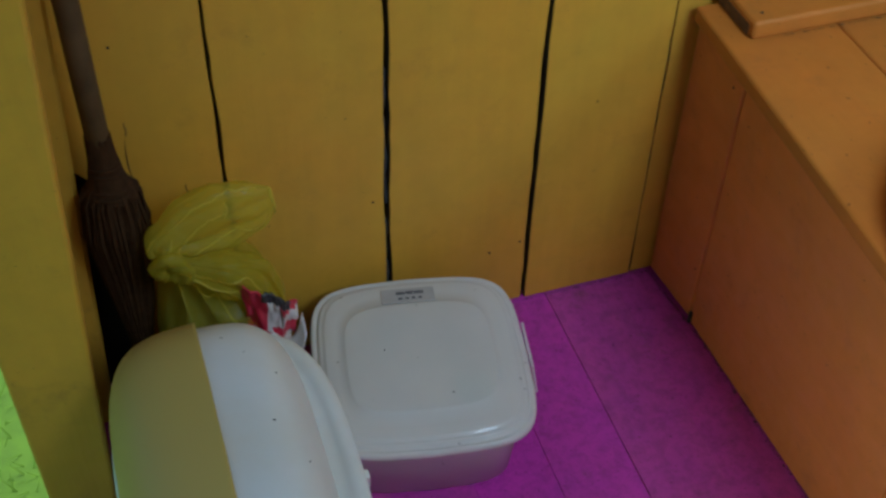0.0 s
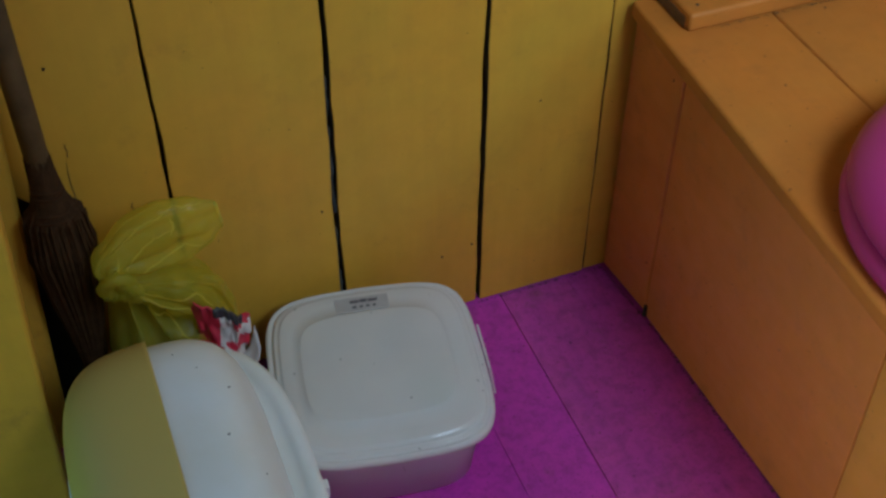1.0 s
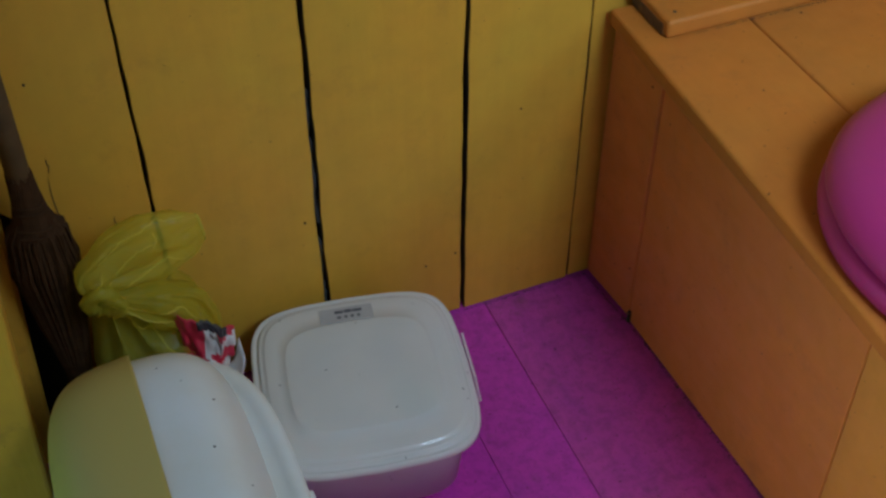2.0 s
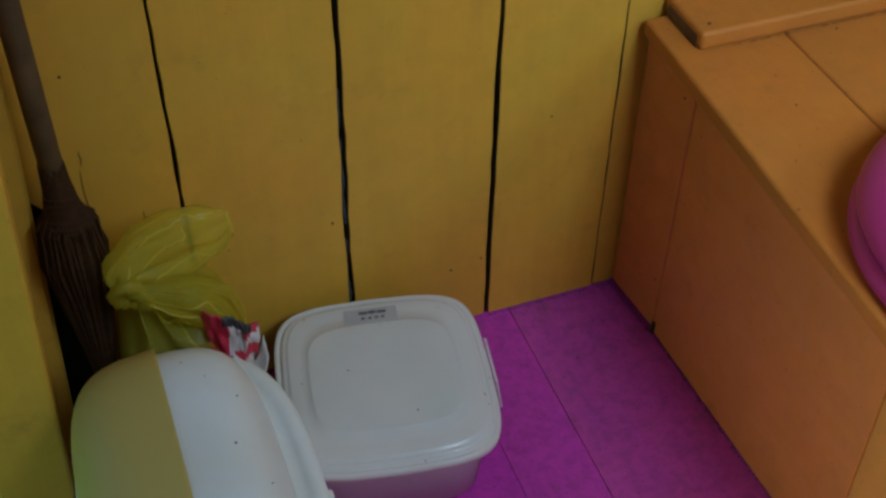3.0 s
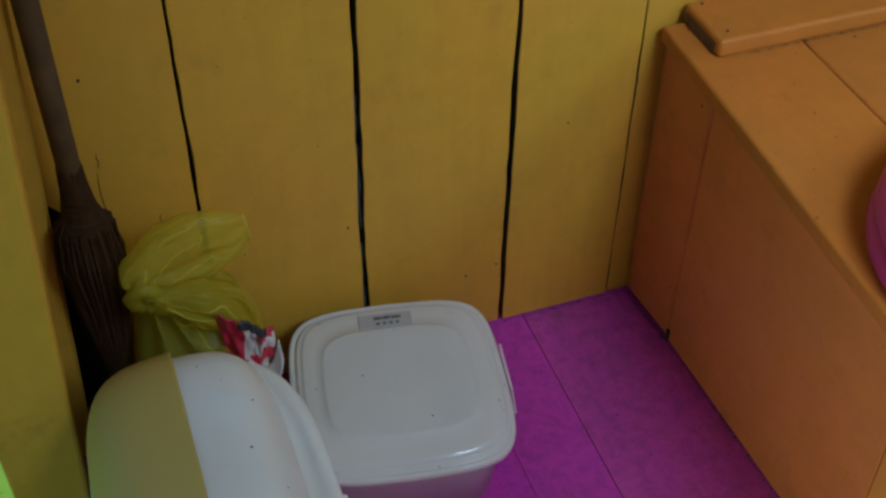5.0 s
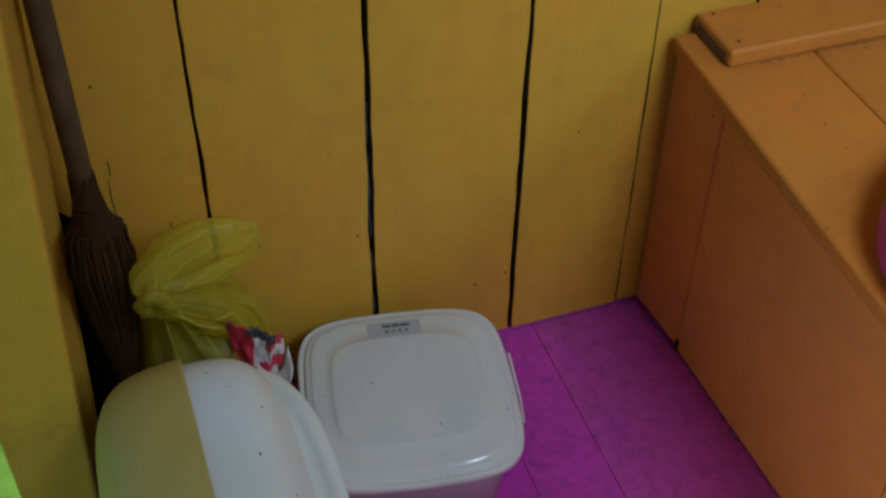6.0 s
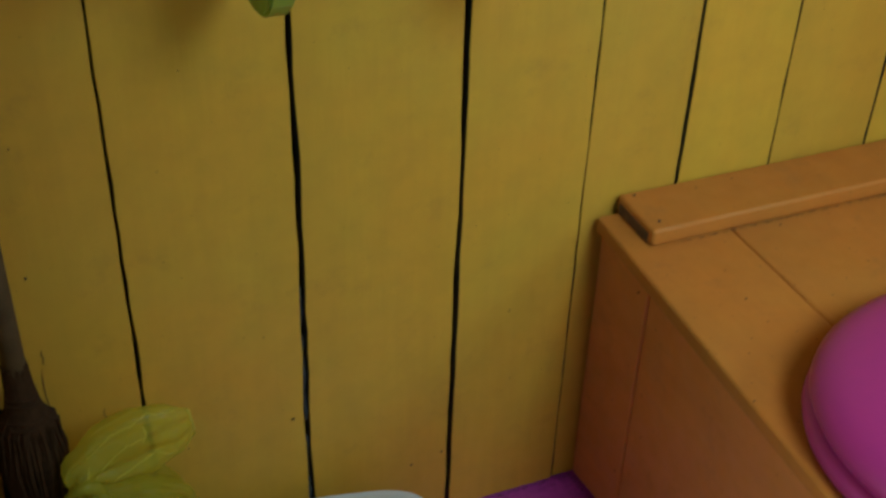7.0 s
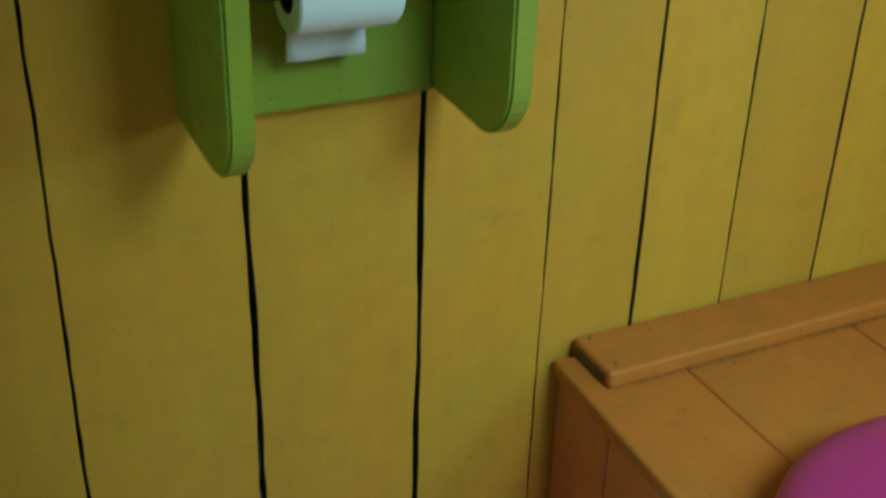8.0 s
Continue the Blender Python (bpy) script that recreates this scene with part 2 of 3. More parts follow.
def wavy_board(a0, a1, z0, z1, thick, seed, wobble=0.002, step=0.03, taper=0.0009, notch=None):
    """An upright plank, its two long edges uneven: width along x, front face at y = 0."""
    rnd = random.Random(seed)
    n = max(2, int((z1 - z0) / step))
    loops, l, r = [], 0.0, 0.0
    for i in range(n + 1):
        l = 0.7 * l + rnd.uniform(-wobble, wobble)
        r = 0.7 * r + rnd.uniform(-wobble, wobble)
        z, x0, x1 = z0 + (z1 - z0) * i / n, a0 + l, a1 + r
        if notch and z < notch[1]:
            x0 += min(1.0, (notch[1] - z) / 0.08) * (notch[0] - a0 + 0.01 * noise.noise((0, 0, z * 30)))
        loops.append([(x0, thick, z), (x0, taper, z), (x0 + taper, 0, z), (x1 - taper, 0, z), (x1, taper, z), (x1, thick, z)])
    bm = rings(loops)
    # side faces take the second material, near-black to deepen the open joints
    for k, f in enumerate(bm.faces):
        f.material_index = 1 if k < 6 * n and k % 6 in (0, 4, 5) else 0
    return bm


# ---- the setting ----
HIGH = 2.15
# board edges of the wall beside the bench, and the width of each open joint
JOINTS = [(-0.5680, 0.0048), (-0.3795, 0.0068), (-0.1885, 0.0053), (-0.0285, 0.0034), (0.1025, 0.0038), (0.2385, 0.0044), (0.389, 0.0015), (0.530, 0.0025)]
wall_north = new("wall_north", mesh_of("wall_north", block(-0.80, 0.70, 0.028, 0.060, -0.05, HIGH, 0), DARK))
tagged(wall_north, "yellow painted board wall with dark open joints", "wall", kind="structure")
edges = [(-0.775, 0.0)] + JOINTS + [(0.665, 0.0)]
for i, ((a, ga), (b, gb)) in enumerate(zip(edges, edges[1:])):
    # the corner board is cut back at its foot to the black sheathing
    bm = wavy_board(a + ga / 2, b - gb / 2, 0.004, HIGH, 0.026, 40 + i, 0.0014 if i in (1, 2) else 0.0008, notch=(-0.698, 0.42) if i == 0 else None)
    ob = part("board", bm, [WALL, NEAR_BLACK], wall_north)
    ob.location.y = (0.0, 0.0015, 0.0, -0.001, 0.001, 0.0, 0.0015, 0.0, 0.0, 0.0)[i]

floor = new("floor", mesh_of("floor", block(-0.80, 0.70, -1.36, 0.03, -0.06, -0.024, 0), DARK))
tagged(floor, "magenta painted plank floor, worn and dusty", "floor", kind="structure")
x, k = -0.848, 0
while x < 0.60:
    # one joint stands a little open
    b = block(max(x + 0.0001, -0.8265), x + (0.0979 if k == 6 else 0.0989), -1.33, 0.018, -0.0235, 0.0, 0.0005, 1)
    part("floor_board", b, FLOOR, floor).location.z = -0.0006 * (k % 3)
    x, k = x + 0.099, k + 1

DOOR0, DOOR1, DOORH = -0.20, -0.90, 1.85
wall_west = new("wall_west", mesh_of("wall_west", block(-0.830, -0.788, DOOR0 + 0.08, 0.06, -0.05, HIGH, 0), RAW))
tagged(wall_west, "yellow painted board wall with an open doorway", "wall", kind="structure")


def leaning(bm, k=0.062, top=1.1):
    """Push the room side of an upright piece inwards with its height."""
    bmesh.ops.subdivide_edges(bm, edges=[e for e in bm.edges if abs(e.verts[0].co.z - e.verts[1].co.z) > 1.0], cuts=8)
    for v in bm.verts:
        if v.co.x > -0.80:
            v.co.x += k * min(v.co.z, top)
    return bm


part("board", leaning(block(-0.786, -0.772, DOOR0 + 0.082, 0.0, 0.002, HIGH, 0.003)), WALL, wall_west)
part("door_post", leaning(block(-0.828, -0.7625, DOOR0, DOOR0 + 0.0795, 0.002, HIGH, 0.004)), JAMB, wall_west)
part("board", block(-0.828, -0.760, -1.33, DOOR1, 0.002, HIGH, 0.004), WALL, wall_west)
part("lintel", block(-0.828, -0.760, DOOR1 - 0.001, DOOR0 + 0.001, DOORH, HIGH, 0.004), JAMB, wall_west)
# crooked post in the corner, its top leaning into the room
post = rings([[(-0.767, -0.001, z), (-0.767, -0.045, z), (-0.753 + 0.064 * min(z, 1.1), -0.045, z), (-0.749 + 0.064 * min(z, 1.1), -0.040, z), (-0.749 + 0.064 * min(z, 1.1), -0.001, z)]
              for z in (0.002, 0.3, 0.6, 1.1, HIGH)])
tagged(new("corner_trim", mesh_of("corner_trim", post, JAMB)), "crooked yellow painted post in the wall corner", "trim", kind="structure")

wall_east = new("wall_east")
tagged(wall_east, "yellow painted board wall with a small window opening", "wall", kind="structure")
for y0, y1, z0, z1 in ((-1.332, -1.08, 0, HIGH), (-0.76, 0.026, 0, HIGH), (-1.08, -0.76, 0, 0.92), (-1.08, -0.76, 1.18, HIGH)):
    part("board", block(0.655, 0.70, y0, y1, z0, z1, 0), WALL, wall_east)
wall_south = new("wall_south")
tagged(wall_south, "yellow painted board wall with a window opening", "wall", kind="structure")
W0, W1, WZ0, WZ1 = -0.16, 0.34, 1.34, 1.90
for x0, x1, z0, z1 in ((-0.80, W0, 0, HIGH), (W1, 0.655, 0, HIGH), (W0, W1, 0, WZ0), (W0, W1, WZ1, HIGH)):
    part("board", block(x0, x1, -1.36, -1.332, z0, z1, 0), WALL, wall_south)
ceiling = new("ceiling", mesh_of("ceiling", block(-0.83, 0.72, -1.38, 0.07, HIGH, HIGH + 0.03, 0), WALL))
tagged(ceiling, "yellow painted board ceiling", "ceiling", kind="structure")

bm = bmesh.new()
bmesh.ops.create_grid(bm, x_segments=40, y_segments=40, size=400)
ground = new("ground", mesh_of("ground", bm, SOIL))
ground.location.z = -0.16
tagged(ground, "sunlit green lawn outside the doorway", "ground", kind="structure")


# ---- the bench with its seat ----
def make_bench():
    b = thing("toilet_bench", "orange painted wooden toilet bench along the boarded wall", "bench", pose(0.3, -0.6, 0))
    b.matrix_world = pose(0, 0, 0)
    for x0, x1, d in ((-0.010, 0.1296, 0.0), (0.1304, 0.386, -0.0004), (0.388, 0.652, 0.0)):
        bm = block(x0, x1, -1.325, -0.008, 0.428, 0.45 + d, 0.0045, 3)
        for v in bm.verts:  # the front edge runs a little askew
            if v.co.x < 0.03:
                v.co.x += 0.042 * v.co.y
        part("top_board", bm, BENCH, b)
    post = part("corner_board", block(0.001, 0.023, -0.106, -0.003, 0.008, 0.4275, 0.004, 3), PANEL, b, "corner board with a rounded lower end")
    for v in post.data.vertices:
        v.co.x -= 0.10 * v.co.y
    panel = part("front_panel", block(0.0135, 0.034, -0.500, -0.1065, 0.001, 0.4275, 0.002), PANEL, b)
    end = part("end_board", block(0.0135, 0.034, -1.325, -0.501, 0.001, 0.4275, 0.002), LIT_ENDS, b, "orange end board, its patch of daylight painted in")
    for o in (panel, end):  # the foot of the front stands back towards the door
        for v in o.data.vertices:
            v.co.x += 0.036 * (-0.1 - v.co.y) * (1 - v.co.z / 0.43)
    batten = part("batten", block(0.017, 0.652, -0.090, -0.005, 0.4512, 0.474, 0.0050, 3), BENCH, b, "batten nailed along the wall")
    # thin dark plate paints shade and dirt onto the batten's end
    part("end_grain", block(0.0160, 0.0168, -0.080, -0.012, 0.4515, 0.4660, 0.0003, 1), DARK_END, batten, "thin dark plate for the shade and dirt on the end")
    for x, y in ((0.034, -0.014), (0.034, -0.073)):
        bm = bmesh.new()
        bmesh.ops.create_cone(bm, cap_ends=True, segments=10, radius1=0.0024, radius2=0.0018, depth=0.0012, matrix=Matrix.Translation((x, y, 0.4743)))
        part("nail", bm, NAIL, batten)
    for x, y in ((0.19, -0.100), (0.067, -0.210)):
        bm = bmesh.new()
        bmesh.ops.create_cone(bm, cap_ends=True, segments=10, radius1=0.0014, radius2=0.0010, depth=0.0010, matrix=Matrix.Translation((x, y, 0.4502)))
        part("nail", bm, NAIL, b)
    for y, z, w in ((-0.088, 0.386, 0.0013), (-0.096, 0.093, 0.0012)):
        part("dent", blob((0.0008 - 0.10 * y, y, z), (0.0006, w, 1.6 * w), 0, 2), NEAR_BLACK, b)
    # dark block put where a small hole shows between corner board and panel
    part("dark_hole", block(0.0095, 0.0140, -0.1115, -0.1062, 0.001, 0.022, 0.001, 1), NEAR_BLACK, b)
    return b


bench = make_bench()


def oval(rx, ry, n=72, power=2.15):
    return squircle(rx, ry, power, n)


def lathe_oval(rx, ry, profile, n=72):
    """Oval disc from (inset, height) steps; the last one closes to the middle."""
    return rings([[(px * (1 - i / rx), py * (1 - i / ry), z) for px, py in oval(rx, ry, n)] for i, z in profile])


def make_seat():
    s = thing("toilet_cover", "closed magenta painted toilet seat and lid on the orange bench", "toilet", pose(0.2, -0.500, 0.4505))
    part("seat_ring", lathe_oval(0.223, 0.202, [(0.008, 0.0), (0.002, 0.004), (0.0, 0.012), (0.001, 0.021), (0.006, 0.0265)]), LID, s, smooth=True)
    part("lid", lathe_oval(0.221, 0.200, [(0.008, 0.0280), (0.003, 0.0305), (0.0, 0.036), (0.001, 0.043), (0.006, 0.052), (0.016, 0.060),
                                          (0.032, 0.066), (0.06, 0.070), (0.10, 0.0725), (0.15, 0.0735), (0.175, 0.0737)]), LID, s, smooth=True)
    return s


make_seat()


# ---- the paper holder on the wall ----
def cheek(x0, x1):
    """A side piece, its lower front corner rounded, its lower edge sloping back to the wall."""
    depth, z0, z1, r = 0.178, 0.825, 1.08, 0.062
    prof = [(-0.001, z1), (-0.001, z0 + 0.004)]
    for i in range(9):
        a = radians(-100 + 100 * i / 8)
        prof.append((-(depth - r) - r * math.cos(a), z0 + r + r * math.sin(a)))
    prof.append((-depth, z1 - 0.02))
    prof.append((-depth + 0.02, z1))
    bm = rings([[(x, y, z) for y, z in prof] for x in (x0, x1)])
    bmesh.ops.recalc_face_normals(bm, faces=bm.faces)
    long = [e for e in bm.edges if abs(e.verts[0].co.x - e.verts[1].co.x) < 1e-6]
    bmesh.ops.bevel(bm, geom=long, offset=0.003, segments=2, affect="EDGES")
    return bm


def make_holder():
    h = thing("toilet_paper_holder", "lime green painted wooden toilet paper holder fixed to the yellow boards", "paper holder", pose(-0.30, 0, 0.84))
    h.matrix_world = pose(0, 0, 0)
    part("backboard", block(-0.418, -0.187, -0.019, -0.001, 0.828, 1.08, 0.003), GREEN, h)
    part("side_panel", cheek(-0.441, -0.418), GREEN, h)
    part("side_panel", cheek(-0.187, -0.164), GREEN, h)
    part("rod", tube([(-0.418, -0.092, 0.971), (-0.187, -0.092, 0.971)], [0.009, 0.009], 14), STICK, h)
    return h


make_holder()


def make_roll():
    r = thing("toilet_roll", "white toilet paper roll with a short hanging end on the holder", "toilet paper", pose(-0.3145, -0.092, 0.971))
    n, half, ro, ri = 48, 0.0475, 0.040, 0.0215
    loops = []
    for x, rad in ((-half, ri), (-half, ro - 0.002), (-half + 0.002, ro), (half - 0.002, ro), (half, ro - 0.002), (half, ri), (-half, ri)):
        loops.append([(x, rad * math.cos(2 * math.pi * k / n), rad * math.sin(2 * math.pi * k / n)) for k in range(n)])
    part("paper", rings(loops, False, False), PAPER, r, smooth=False)
    # near-black core: the shade inside the roll's hole is put into its colour
    part("core", rings([[(x, rad * math.cos(2 * math.pi * k / 24), rad * math.sin(2 * math.pi * k / 24)) for k in range(24)]
                        for x, rad in ((-half, 0.0213), (half, 0.0213), (half, 0.0200), (-half, 0.0200), (-half, 0.0213))], False, False), NAIL, r)
    bm = bmesh.new()
    cols, rows = 9, 9
    vs = []
    for j in range(rows):
        s = j / (rows - 1)
        vs.append([bm.verts.new((-0.034 + 0.076 * i / (cols - 1), 0.0395 + 0.004 * math.sin(2.2 * s) + 0.0015 * math.sin(i * 1.3 + j), -0.082 * s)) for i in range(cols)])
    for j in range(rows - 1):
        for i in range(cols - 1):
            bm.faces.new((vs[j][i], vs[j][i + 1], vs[j + 1][i + 1], vs[j + 1][i]))
    sheet = part("hanging_sheet", bm, PAPER, r, smooth=True)
    sheet.modifiers.new("thickness", "SOLIDIFY").thickness = 0.0012
    return r


make_roll()


# ---- the bin ----
def make_bin():
    b = thing("waste_bin", "white plastic waste bin with a cream swing flap, specked with dirt", "waste bin", pose(-0.628, -0.344, 0.0))
    n, p = 88, 3.0

    def loop(rx, ry, z):
        return [(x, y, z) for x, y in squircle(rx, ry, p, n)]

    part("body", rings([loop(0.086, 0.145, 0.0), loop(0.090, 0.149, 0.005), loop(0.106, 0.172, 0.232)]), WHITE, b, smooth=True)
    part("rim", rings([loop(0.107, 0.173, 0.226), loop(0.1155, 0.1835, 0.228), loop(0.1175, 0.186, 0.235), loop(0.1165, 0.185, 0.243), loop(0.113, 0.181, 0.247),
                       loop(0.1015, 0.1695, 0.2485), loop(0.099, 0.167, 0.246), loop(0.090, 0.158, 0.246)]), WHITE, b, smooth=True)

    def dome(left):
        top = []
        for i in range(30):
            s = 1 - (i / 29) ** 1.6 * 0.995
            ring = []
            for x, y in squircle(0.0995 * s, 0.168 * s, 4.0 - 1.1 * (1 - s), n):
                x -= 0.0145
                z = 0.246 + 0.099 * (1 - s ** 4.5) ** 0.66
                z -= (0.07 * max(0.0, -0.011 - x) + 0.10 * max(0.0, x + 0.011)) * (1 - s ** 3)
                ring.append((x, y, z))
            top.append(ring)
        bm = rings(top, False, True)
        side = -1 if left else 1
        bmesh.ops.bisect_plane(bm, geom=bm.verts[:] + bm.edges[:] + bm.faces[:], plane_co=(-0.011, 0, 0), plane_no=(-side, 0, 0), clear_outer=True)
        bmesh.ops.recalc_face_normals(bm, faces=bm.faces)
        return bm

    part("dome", dome(False), WHITE, b, smooth=True)
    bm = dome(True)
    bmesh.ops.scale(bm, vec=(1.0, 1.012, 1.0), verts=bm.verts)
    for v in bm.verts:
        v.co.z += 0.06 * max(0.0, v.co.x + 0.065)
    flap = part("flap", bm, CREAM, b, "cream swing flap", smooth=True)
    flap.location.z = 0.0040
    m = flap.modifiers.new("thickness", "SOLIDIFY")
    m.thickness, m.offset = 0.003, -1

    part("latch", block(0.1150, 0.1212, -0.033, -0.022, 0.220, 0.238, 0.0020, 2), WHITE, b)

    def height(x, y):
        lo, hi = 0.01, 1.0
        for _ in range(30):
            s = (lo + hi) / 2
            q = 4.0 - 1.1 * (1 - s)
            out = abs((x + 0.0145) / (0.0995 * s)) ** q + abs(y / (0.168 * s)) ** q > 1
            lo, hi = (s, hi) if out else (lo, s)
        return 0.246 + 0.099 * (1 - s ** 4.5) ** 0.66 - (0.07 * max(0.0, -0.011 - x) + 0.10 * max(0.0, x + 0.011)) * (1 - s ** 3)

    for x, y, r in ((0.052, 0.048, 0.0016), (0.038, -0.012, 0.0019), (0.010, 0.100, 0.0012), (0.060, -0.055, 0.0012), (0.028, 0.075, 0.0009)):
        part("speck", blob((x, y, height(x, y)), (r * 0.95, r * 0.6, 0.0005), 0, 2), NEAR_BLACK, b)
    return b


make_bin()


# ---- the plastic box ----
def make_box():
    b = thing("food_container", "milky translucent square plastic container with a clip lid on the floor", "container", pose(-0.3865, -0.158, 0.0, 0, 0, -10.0))
    n, p = 96, 4.4

    def loop(r, z, q=p):
        return [(x, y, z + (0.004 if z > 0.1 else 0)) for x, y in bulged(r * 1.05, r * (0.98 if r < 0.09 and z > 0.1 else 1.095 if z > 0.1 else 1.04), q, n)]

    base = rings([loop(0.095, 0.001), loop(0.1015, 0.004), loop(0.1095, 0.090), loop(0.1100, 0.1005), loop(0.1165, 0.1005), loop(0.1170, 0.1025), loop(0.1085, 0.1025), loop(0.1080, 0.090), loop(0.100, 0.006), loop(0.093, 0.0045)])
    part("tub", base, CLEAR, b, "clear milky tub", smooth=True)
    prof = [(0.110, 0.1030), (0.1205, 0.1035), (0.1222, 0.106), (0.1226, 0.1125), (0.1215, 0.1155), (0.1190, 0.1165), (0.1172, 0.1150), (0.1152, 0.1152), (0.1142, 0.1185),
            (0.1126, 0.1205), (0.1115, 0.1208), (0.1085, 0.1208), (0.1072, 0.1230), (0.1055, 0.1236), (0.0940, 0.1246), (0.0860, 0.1254), (0.0848, 0.1268), (0.0826, 0.1274), (0.06, 0.1285), (0.03, 0.1290), (0.006, 0.1291)]
    part("lid", rings([loop(r, z, p - (0.5 if r < 0.1 else 0.0)) for r, z in prof]), MILKY, b, "milky lid with a raised panel", smooth=True)
    for side in (1, -1):
        clip = block(-0.0016, 0.0016, -0.036, 0.036, -0.040, 0.012, 0.0012, 1)
        c = part("clip", clip, CLEAR, b)
        c.location, c.rotation_euler = (side * 0.1330, -0.002 + (0.012 if side > 0 else -0.03), 0.107), (0, side * radians(-9), 0)
    # the sticker lies on the lid's slope
    at = Vector((-0.004, 0.097, 0.1290))
    tilt = Matrix.Translation(at + Vector((0, 0, 0.0008))) @ Matrix.Rotation(radians(-4.5), 4, "X") @ Matrix.Translation(-at)

    def laid(bm):
        bm.transform(tilt)
        return bm

    tag = part("sticker", laid(block(-0.037, 0.029, 0.0845, 0.1095, 0.1280, 0.1290, 0.0003, 1)), LABEL, b, "grey sticker with unreadable print")
    for x0, x1, y0, y1 in ((-0.018, -0.007, 0.0985, 0.1035), (-0.006, 0.003, 0.0985, 0.1045), (0.004, 0.016, 0.0985, 0.1035), (-0.016, -0.011, 0.0895, 0.0935), (-0.007, -0.003, 0.0895, 0.0935), (0.001, 0.005, 0.0895, 0.0935), (0.009, 0.013, 0.0895, 0.0935)):
        part("print", laid(block(x0, x1, y0, y1, 0.1288, 0.1293, 0)), INK, tag)
    for x, y, z in ((-0.042, 0.010, 0.1326), (0.03, -0.062, 0.1326)):
        part("speck", blob((x, y, z), (0.0013, 0.0010, 0.0006), 0, 2), NEAR_BLACK, b)
    return b


make_box()


def make_jar(x, y, color, cap):
    j = thing("jar", "small round jar with a %s lid inside the milky container" % cap, "jar", pose(x, y, 0.0055), group="jars in the container")
    n = 24
    part("body", rings([[(r * math.cos(2 * math.pi * k / n), r * math.sin(2 * math.pi * k / n), z) for k in range(n)]
                        for r, z in ((0.022, 0.0), (0.025, 0.003), (0.025, 0.082), (0.021, 0.088))]), LABEL, j, smooth=True)
    part("lid", rings([[(r * math.cos(2 * math.pi * k / n), r * math.sin(2 * math.pi * k / n), z) for k in range(n)]
                       for r, z in ((0.024, 0.0885), (0.0245, 0.090), (0.0245, 0.102), (0.022, 0.104))]), color, j, smooth=False)
    return j


TEAL = plain("teal_cap", (0.10, 0.30, 0.24), 0.5)
GREY = plain("grey_cap", (0.20, 0.21, 0.23), 0.5)
for x, y, c, w in ((-0.335, -0.205, TEAL, "teal"), (-0.425, -0.200, GREY, "grey"), (-0.345, -0.115, GREY, "grey"), (-0.425, -0.105, GREY, "grey")):
    make_jar(x, y, c, w)


# ---- the broom in the corner ----
def make_broom():
    rnd = random.Random(7)
    cx, cy = -0.692, -0.060
    b = thing("straw_broom", "old dark straw broom with a wooden stick standing in the corner", "broom", pose(cx, cy, 0))
    low = Matrix.Diagonal((1, 1, 0.985, 1))
    part("stick", tube([(0, 0.0, 0.38), (0.0, 0.002, 0.55), (0.001, 0.007, 0.9), (0.002, 0.014, 1.32)], [0.0118, 0.0122, 0.0125, 0.0122], 14), STICK, b, smooth=True)
    part("collar", tube([(0, 0, 0.395), (0, 0, 0.405), (0, 0, 0.420), (0, 0, 0.435), (0, 0, 0.448)], [0.0215, 0.0180, 0.0145, 0.0125, 0.0112], 16), STRAW, b, "bound collar", smooth=True)
    for z, r in ((0.398, 0.0235), (0.405, 0.0205), (0.424, 0.0160), (0.432, 0.0150), (0.106, 0.0160)):
        ring = [(r * math.cos(2 * math.pi * k / 20), r * math.sin(2 * math.pi * k / 20), z + 0.001 * math.sin(k)) for k in range(21)]
        part("binding", tube(ring, [0.0017] * 21, 6), STRAW, b)
    bm = bmesh.new()
    shape = [(0.452, 0.0120), (0.432, 0.0135), (0.410, 0.0180), (0.392, 0.029), (0.345, 0.0340), (0.27, 0.0250), (0.17, 0.0130), (0.105, 0.0115), (0.05, 0.018), (0.002, 0.024)]
    for i in range(800):
        a, f = rnd.uniform(0, 2 * math.pi), math.sqrt(rnd.uniform(0.35, 1.0))
        w = rnd.uniform(0.0007, 0.0016)
        da = rnd.uniform(-0.25, 0.25)
        pts = []
        for j, (z, r) in enumerate(shape):
            g = r * (f if j > 2 else 0.95) * rnd.uniform(0.90, 1.12)
            pts.append((g * math.cos(a + da * j / 9), g * 0.85 * math.sin(a + da * j / 9), z + (rnd.uniform(0, 0.02) if j in (0, 9) else 0)))
        tube(pts, [w * 0.6] + [w] * 8 + [w * 0.5], 4, bm)
    tagged(part("straw", bm, STRAW, b), kind="stuff")
    part("straw_core", tube([(0, 0, z) for z, r in shape], [r * 0.72 for z, r in shape], 14), STRAW, b)
    for o in b.children:
        if o.name.split(".")[0] != "stick":
            o.data.transform(low)
            for v in o.data.vertices:
                v.co.x -= 0.004 * max(0.0, 1 - v.co.z / 0.36)
    return b


make_broom()


# ---- the tied bag and the packet ----
def pleats(bm, knot, amp, count, reach, seed):
    """Folds that run out from the knot."""
    for v in bm.verts:
        d = v.co - knot
        a, r = math.atan2(d.z, d.x), d.length
        wav = abs(math.sin(a * count * 0.5 + 1.8 * noise.noise(d * 14.0 + Vector((seed, 0, 0)))))
        v.co.y -= amp * max(0.0, 1 - r / reach) * (1 - 2 * wav ** 0.6) * min(1.0, r / 0.02)


